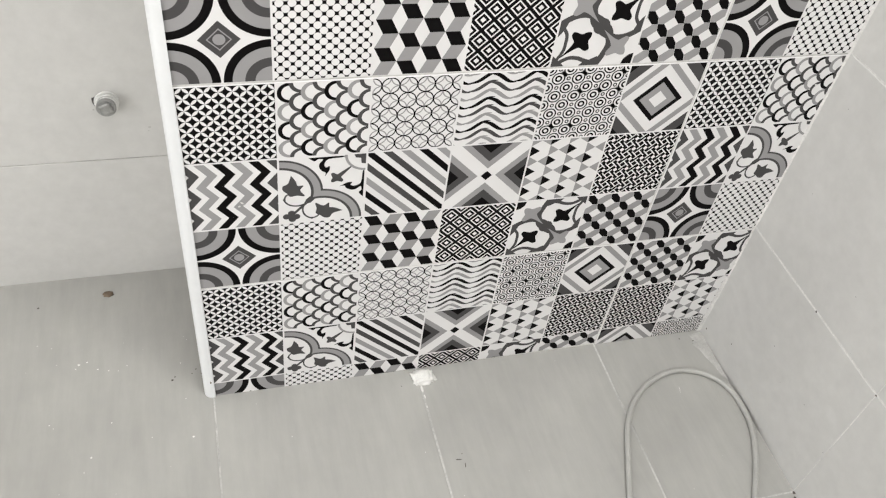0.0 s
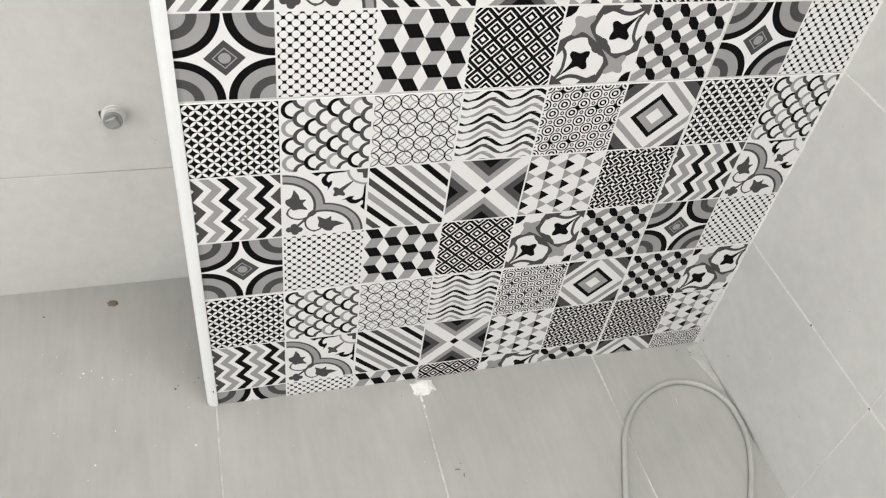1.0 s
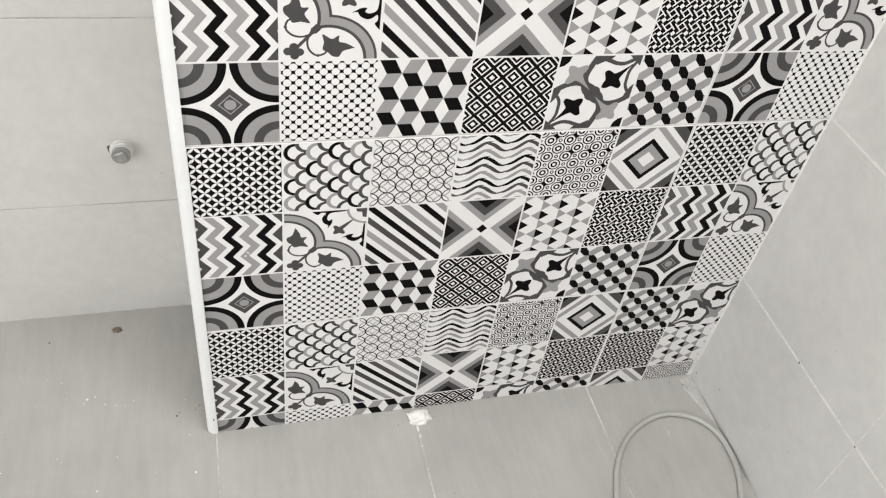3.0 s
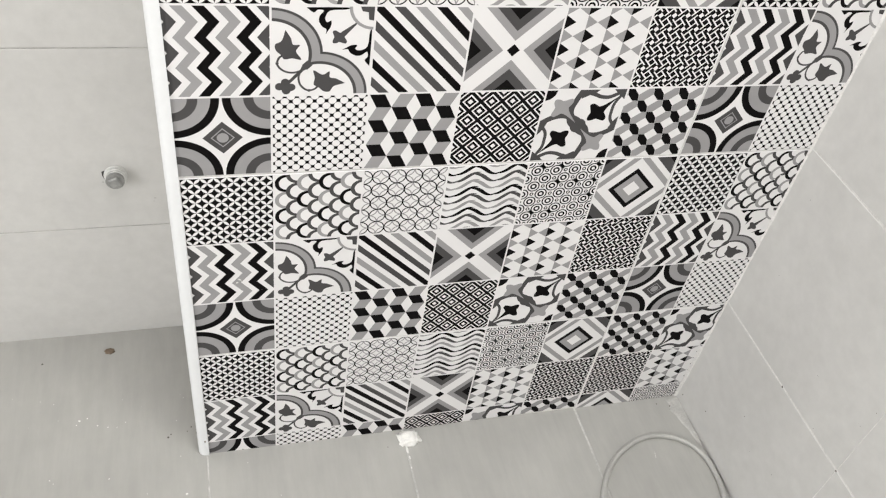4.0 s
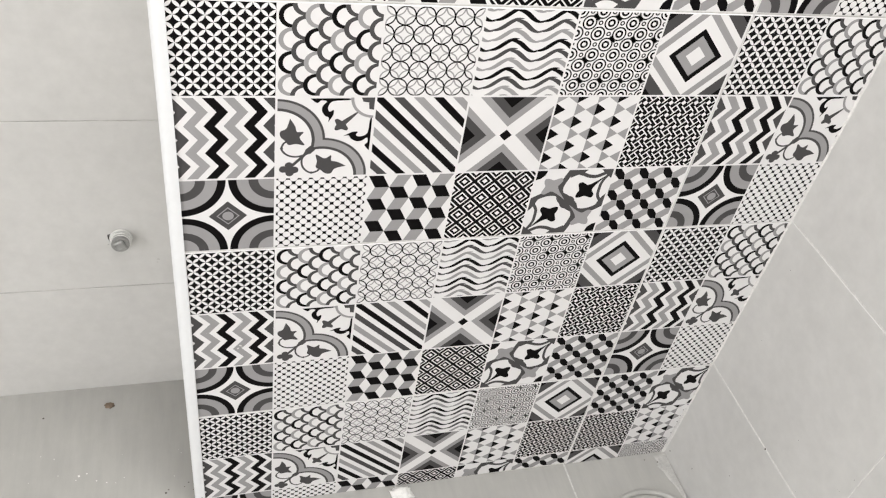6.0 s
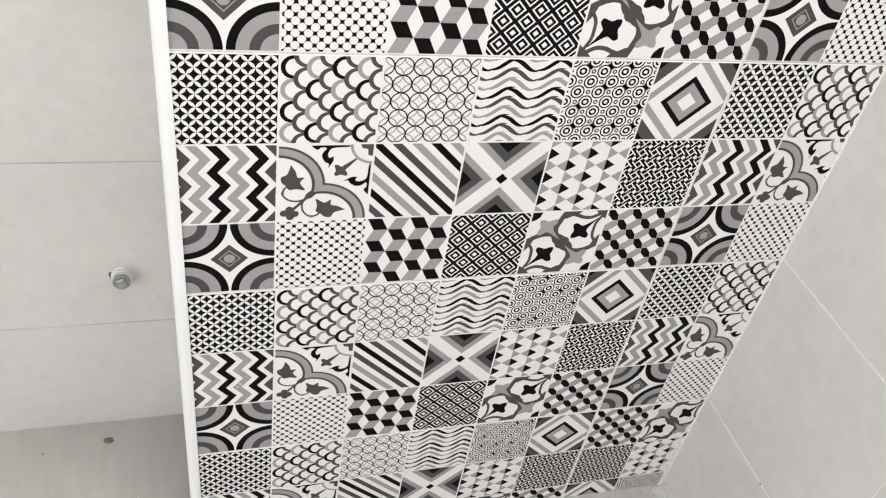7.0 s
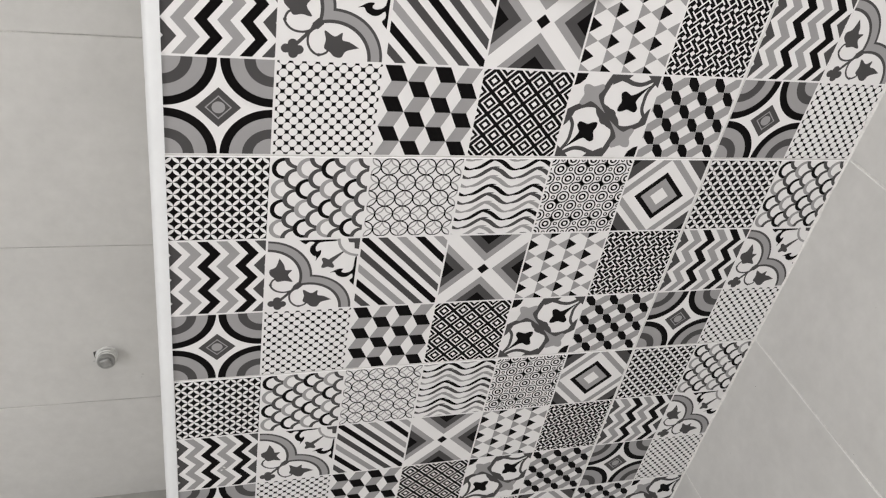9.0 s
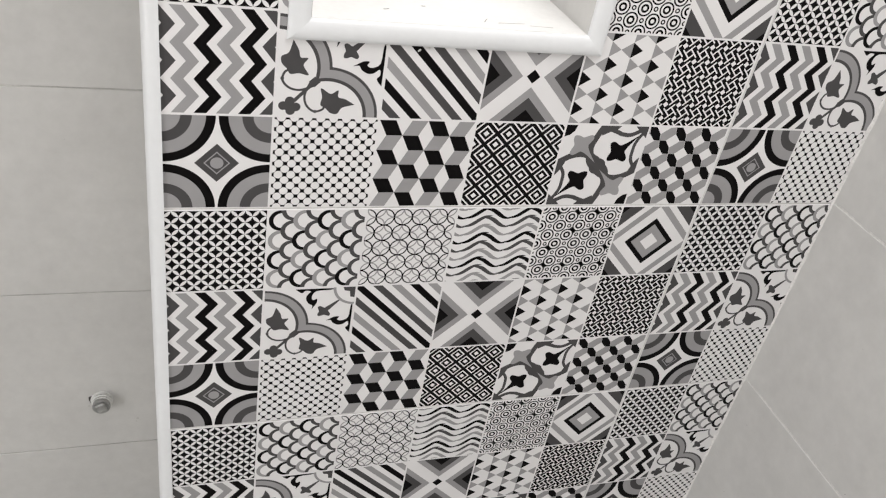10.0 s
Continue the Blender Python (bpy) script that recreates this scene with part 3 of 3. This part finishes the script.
bm = bmesh.new()
box(bm, -0.0029, -0.0011, -0.34, 0.259, 0.0025, 0.0032)
mesh_ob("joint", bm, SHADE_GROUT, floor, "dirty grey joint")
bm = bmesh.new()
last = None
for k in range(391):
    z = -0.0065 + 2.445 * k / 390
    w = 0.0022 + 0.0030 * max(0.0, noise.noise(Vector((0.3, 4.0, z * 9)))) + 0.0028 * max(0.0, noise.noise(Vector((7.1, 1.0, z * 45)))) + (0.004 if z < 0.12 else 0.0)
    w2 = 0.0020 + 0.0024 * abs(noise.noise(Vector((2.2, 9.0, z * 30))))
    row = [bm.verts.new(c) for c in ((0.7969 - w, -0.0003, z), (0.7962 - w * 0.5, -0.0010, z), (0.7966, -0.0002 - w2 * 0.6, z), (0.79685, -w2, z))]
    if last:
        for i in range(3):
            bm.faces.new((last[i], last[i + 1], row[i + 1], row[i]))
    last = row
mesh_ob("corner_joint", bm, PANEL_GROUT, partition, "white grout bead in the corner")

# ---- hose lying in a loop in the corner
cv = bpy.data.curves.new("hose", "CURVE")
cv.dimensions, cv.bevel_depth, cv.bevel_resolution, cv.resolution_u, cv.use_fill_caps = "3D", 0.0044, 5, 16, True
PTS = [(0.30, -0.80), (0.40, -0.58), (0.485, -0.40), (0.535, -0.292), (0.568, -0.210), (0.598, -0.145), (0.628, -0.110), (0.666, -0.086), (0.704, -0.075), (0.735, -0.078), (0.766, -0.094), (0.786, -0.122), (0.7905, -0.155),
       (0.787, -0.190), (0.773, -0.227), (0.738, -0.288), (0.66, -0.40), (0.56, -0.54), (0.50, -0.68), (0.52, -0.85)]
sp = cv.splines.new("BEZIER")
sp.bezier_points.add(len(PTS) - 1)
for bp_, (x, y) in zip(sp.bezier_points, PTS):
    bp_.co = (x, y, floor_z(x) + 0.0045)
    bp_.handle_left_type = bp_.handle_right_type = "AUTO"
cv.materials.append(HOSE)
tagged(new("hose", cv), "thin grey plastic hose looped on the tiled floor", "hose")

# ---- capped water outlet in the recessed wall
outlet = tagged(new("pipe_outlet"), "capped water outlet wound with white thread tape", "pipe")
outlet.matrix_basis = pose(-0.0965, ROOM_Y1, 0.3395, 84, 6, 0) @ Matrix.Diagonal((0.98, 0.98, 0.74, 1))


def lathe(bm, prof, n=20):
    rings = [[bm.verts.new((r * math.cos(2 * math.pi * i / n), r * math.sin(2 * math.pi * i / n), z)) for i in range(n)] for r, z in prof]
    for a, b in zip(rings, rings[1:]):
        for i in range(n):
            bm.faces.new((a[i], a[(i + 1) % n], b[(i + 1) % n], b[i]))
    bm.faces.new(rings[0])
    bm.faces.new(rings[-1])


bm = bmesh.new()
lathe(bm, [(0.0168, -0.002), (0.0170, 0.0004), (0.0140, 0.0006)])
mesh_ob("wall_hole", bm, DARK, outlet, "dark ragged hole edge").matrix_basis = pose(-0.0018, 0.0022, 0)
bm = bmesh.new()
lathe(bm, [(0.0125, -0.001), (0.0125, 0.021), (0.0110, 0.0235)])
mesh_ob("nipple", bm, METAL, outlet, "dull threaded pipe end")
for z0, rr in ((0.0010, 0.0160), (0.0085, 0.0148), (0.0150, 0.0140)):
    bm = bmesh.new()
    lathe(bm, [(0.0120, z0), (rr, z0 + 0.0004), (rr + 0.0003, z0 + 0.0020), (rr - 0.0004, z0 + 0.0034), (0.0120, z0 + 0.0038)])
    ob = mesh_ob("thread_tape", bm, TAPE, outlet, "wound turn of white thread tape")
    ob.matrix_basis = pose(0, 0, 0, 3.5 * math.sin(z0 * 900), 4, 0)
bm = bmesh.new()
lathe(bm, [(0.0125, 0.0225), (0.0130, 0.0255), (0.0120, 0.0275)])
box(bm, -0.0078, 0.0078, -0.0078, 0.0078, 0.024, 0.033, 0.0020)
plug = mesh_ob("plug", bm, METAL, outlet, "dull grey square-headed plug")
plug.matrix_basis = pose(0, 0, 0, 0, 0, 28)


# ---- small marks and debris
def lump(name, x, y, z, sx, sy, sz, mat, seed, rough=0.35, n=3):
    bm = bmesh.new()
    bmesh.ops.create_icosphere(bm, subdivisions=n, radius=1.0)
    for v in bm.verts:
        k = 1 + rough * noise.noise(v.co * 1.7 + Vector((seed * 3.1, seed, 0))) + 0.4 * rough * noise.noise(v.co * 5 + Vector((0, seed * 2.3, seed)))
        if n == 4:
            k *= 1 + 0.22 * noise.noise(Vector((v.co.x * 6.5, v.co.y * 0.8, seed)))
            v.co = Vector((math.copysign(abs(v.co.x) ** 0.6, v.co.x), math.copysign(abs(v.co.y) ** 0.6, v.co.y), v.co.z))
        v.co = Vector((v.co.x * sx * k, v.co.y * sy * k, max(-0.05, v.co.z) * sz * k))
    ob = mesh_ob(name, bm, mat, smooth=True)
    ob.location = (x, y, z)
    return ob


tagged(lump("filler_lump", 0.305, -0.018, floor_z(0.304), 0.0175, 0.0125, 0.0065, PUTTY, 4, 0.30, 4), "smeared lump of white filler at the tiled wall's foot", "filler")
bm = bmesh.new()
for x, y, a, b in ((-0.046, 0.0, 0.0020, 0.006), (-0.060, 0.001, 0.0012, 0.0035), (-0.078, 0.0, 0.0008, 0.002)):
    g = bmesh.ops.create_icosphere(bm, subdivisions=2, radius=1.0)["verts"]
    for v in g:
        v.co = Vector((0.2995 + y + v.co.x * a * (1 + 0.3 * noise.noise(v.co * 2)), x + 0.008 + v.co.y * b, floor_z(0.3) + max(0, v.co.z) * 0.0012))
tagged(mesh_ob("filler_drips", bm, PUTTY), "white filler drips along a floor joint", "filler", kind="stuff")
tagged(lump("dirt_chip", -0.148, 0.219, 0.0035, 0.0078, 0.0068, 0.0024, BROWN, 7), "small brown chip of dirt on the floor", "debris")


def scatter(name, label, mat, spots, seed):
    rnd = random.Random(seed)
    bm = bmesh.new()
    for x, y, r in spots:
        g = bmesh.ops.create_icosphere(bm, subdivisions=1, radius=r)["verts"]
        for v in g:
            v.co = Vector((v.co.x * rnd.uniform(0.7, 1.3) + x, v.co.y * rnd.uniform(0.7, 1.3) + y, max(0, v.co.z) * 0.4 + floor_z(x)))
    return tagged(mesh_ob(name, bm, mat), label, "debris", kind="stuff")


rnd = random.Random(5)
spots = [(-0.033, -0.062, 0.0018), (-0.186, 0.087, 0.0020), (-0.175, 0.090, 0.0012), (-0.16, 0.075, 0.0012), (-0.145, 0.07, 0.001), (-0.19, 0.08, 0.001), (-0.12, 0.075, 0.0009), (-0.165, -0.07, 0.0014), (-0.14, -0.02, 0.001), (-0.22, -0.01, 0.001)]
spots += [(rnd.uniform(-0.30, -0.03), rnd.uniform(-0.17, 0.15), rnd.uniform(0.0004, 0.0009)) for _ in range(22)]
spots += [(rnd.uniform(0.02, 0.75), rnd.uniform(-0.28, -0.02), rnd.uniform(0.0004, 0.0008)) for _ in range(14)]
scatter("paint_specks", "tiny white paint specks on the floor", PUTTY, spots, 1)
spots = [(0.330, -0.155, 0.0009),
         (-0.248, 0.205, 0.0016), (-0.058, 0.038, 0.0018), (-0.054, 0.043, 0.0012), (-0.03, 0.045, 0.0010), (-0.024, 0.052, 0.0012), (0.752, -0.012, 0.0013), (0.775, -0.020, 0.002), (0.772, -0.026, 0.0014), (0.795, -0.040, 0.0022), (0.79, -0.046, 0.002),
         (0.796, -0.305, 0.003), (0.793, -0.312, 0.002), (0.799, -0.298, 0.002), (0.27, -0.028, 0.001)]
scatter("dirt_crumbs", "dark crumbs of dirt along the floor and its corner", CRUMB, spots, 2)

# cement smear in the corner, crumbs on the tiled wall, whitish marks on the patterned tiles
bm = bmesh.new()
rnd = random.Random(9)
edge = [(0.7975, -0.004), (0.772, -0.006), (0.775, -0.018), (0.770, -0.028), (0.777, -0.040), (0.780, -0.055), (0.786, -0.072), (0.789, -0.090), (0.795, -0.105), (0.7955, -0.114)]
low = [bm.verts.new((x, y, floor_z(x) + 0.0002)) for x, y in edge]
high = [bm.verts.new((0.7955 - (0.7955 - x) * 0.8, y * 0.98 - 0.001, floor_z(x) + 0.0012 + rnd.uniform(0, 0.0008))) for x, y in edge]
for i in range(len(edge) - 1):
    bm.faces.new((low[i], low[i + 1], high[i + 1], high[i]))
bm.faces.new(high)
tagged(mesh_ob("cement_smear", bm, CEMENT), "pale cement smear on the floor beside the wall tiles", "cement")

bm = bmesh.new()
for y, z, q in [(-0.012, 0.012, 0.0016), (-0.072, 0.047, 0.0013), (-0.165, 0.239, 0.0018), (-0.302, 0.238, 0.0016), (-0.14, 0.13, 0.0010), (-0.20, 0.31, 0.0009), (-0.06, 0.36, 0.0008)] + [(rnd.uniform(-0.3, -0.02), rnd.uniform(0.03, 0.8), rnd.uniform(0.0004, 0.0009)) for _ in range(14)]:
    g = bmesh.ops.create_icosphere(bm, subdivisions=1, radius=q)["verts"]
    for v in g:
        v.co = Vector((ROOM_X1 - max(0, v.co.x) * 0.4 + 0.0002, y + v.co.y * rnd.uniform(0.7, 1.3), z + v.co.z * rnd.uniform(0.7, 1.4)))
tagged(mesh_ob("wall_specks", bm, CRUMB), "small dark specks on the grey wall tiles", "debris", kind="stuff")

twig = tagged(new("twig_scrap"), "tiny dark broken twig on the floor tile", "debris")
twig.location = (0.326, -0.168, floor_z(0.331))
for x, y, ln, ang in ((-0.0030, 0.0045, 0.0085, -8), (0.0040, -0.0055, 0.0070, 78)):
    bm = bmesh.new()
    lathe(bm, [(0.0003, -ln / 2), (0.0007, -ln / 4), (0.0006, ln / 5), (0.0002, ln / 2)], 6)
    ob = mesh_ob("stick", bm, CRUMB, twig)
    ob.matrix_basis = pose(x, y, 0.0006, 0, 90, ang)
bm = bmesh.new()
for k in range(6):
    g = bmesh.ops.create_icosphere(bm, subdivisions=1, radius=0.0007)["verts"]
    for v in g:
        v.co = Vector((0.7065 - 0.0012 * k * 0.4 + v.co.x, -0.103 - 0.0020 * k + v.co.y * 1.6, floor_z(0.706) + max(0, v.co.z) * 0.5))
tagged(mesh_ob("paint_streak", bm, PUTTY), "short white paint streak on the floor tile", "debris")


def scuff(spots, seed):
    """Thin whitish marks and scuffs on the patterned tiles."""
    rnd = random.Random(seed)
    bm = bmesh.new()
    for x, z, w, h in spots:
        g = bmesh.ops.create_icosphere(bm, subdivisions=2, radius=1.0)["verts"]
        turn = rnd.uniform(-0.8, 0.8)
        for v in g:
            k = 1 + 0.5 * noise.noise(v.co * 2.3 + Vector((seed, x * 50, z * 50)))
            a, b = v.co.x * w * k, v.co.z * h * k
            v.co = Vector((x + a * math.cos(turn) - b * math.sin(turn), -0.0002 - max(0, -v.co.y) * 0.0004, z + a * math.sin(turn) + b * math.cos(turn)))
    return mesh_ob("whitish_marks", bm, PANEL_GROUT)


tagged(scuff([(0.752, 0.505, 0.0022, 0.0012), (0.757, 0.500, 0.0014, 0.0026), (0.771, 0.494, 0.0026, 0.0012), (0.764, 0.488, 0.0012, 0.0009), (0.768, 0.511, 0.0010, 0.0016),
              (0.058, 0.376, 0.0024, 0.0011), (0.055, 0.371, 0.0012, 0.0016), (0.0605, 0.372, 0.0010, 0.0009), (0.198, 0.318, 0.0014, 0.0008),
              (0.235, 1.0155, 0.0042, 0.0012), (0.228, 1.0120, 0.0018, 0.0010)], 3), "small whitish marks and scuffs on the patterned tiles", "scuffs", kind="stuff")

bm = bmesh.new()
for x, z, q in [(-0.048, 0.292, 0.0020), (-0.050, 0.286, 0.0012), (-0.115, 0.326, 0.0016), (-0.083, 0.325, 0.0014), (-0.12, 0.10, 0.0010), (-0.055, 0.60, 0.0012), (-0.060, 0.575, 0.0009)] + [(rnd.uniform(-0.3, -0.03), rnd.uniform(0.02, 0.85), rnd.uniform(0.0004, 0.0008)) for _ in range(16)]:
    g = bmesh.ops.create_icosphere(bm, subdivisions=1, radius=q)["verts"]
    for v in g:
        v.co = Vector((x + v.co.x * rnd.uniform(0.7, 1.4), ROOM_Y1 - max(0, v.co.y) * 0.3 + 0.0003, z + v.co.z * rnd.uniform(0.7, 1.4)))
tagged(mesh_ob("wall_specks", bm, SHADE_GROUT), "faint grey specks on the recessed wall tiles", "debris", kind="stuff")
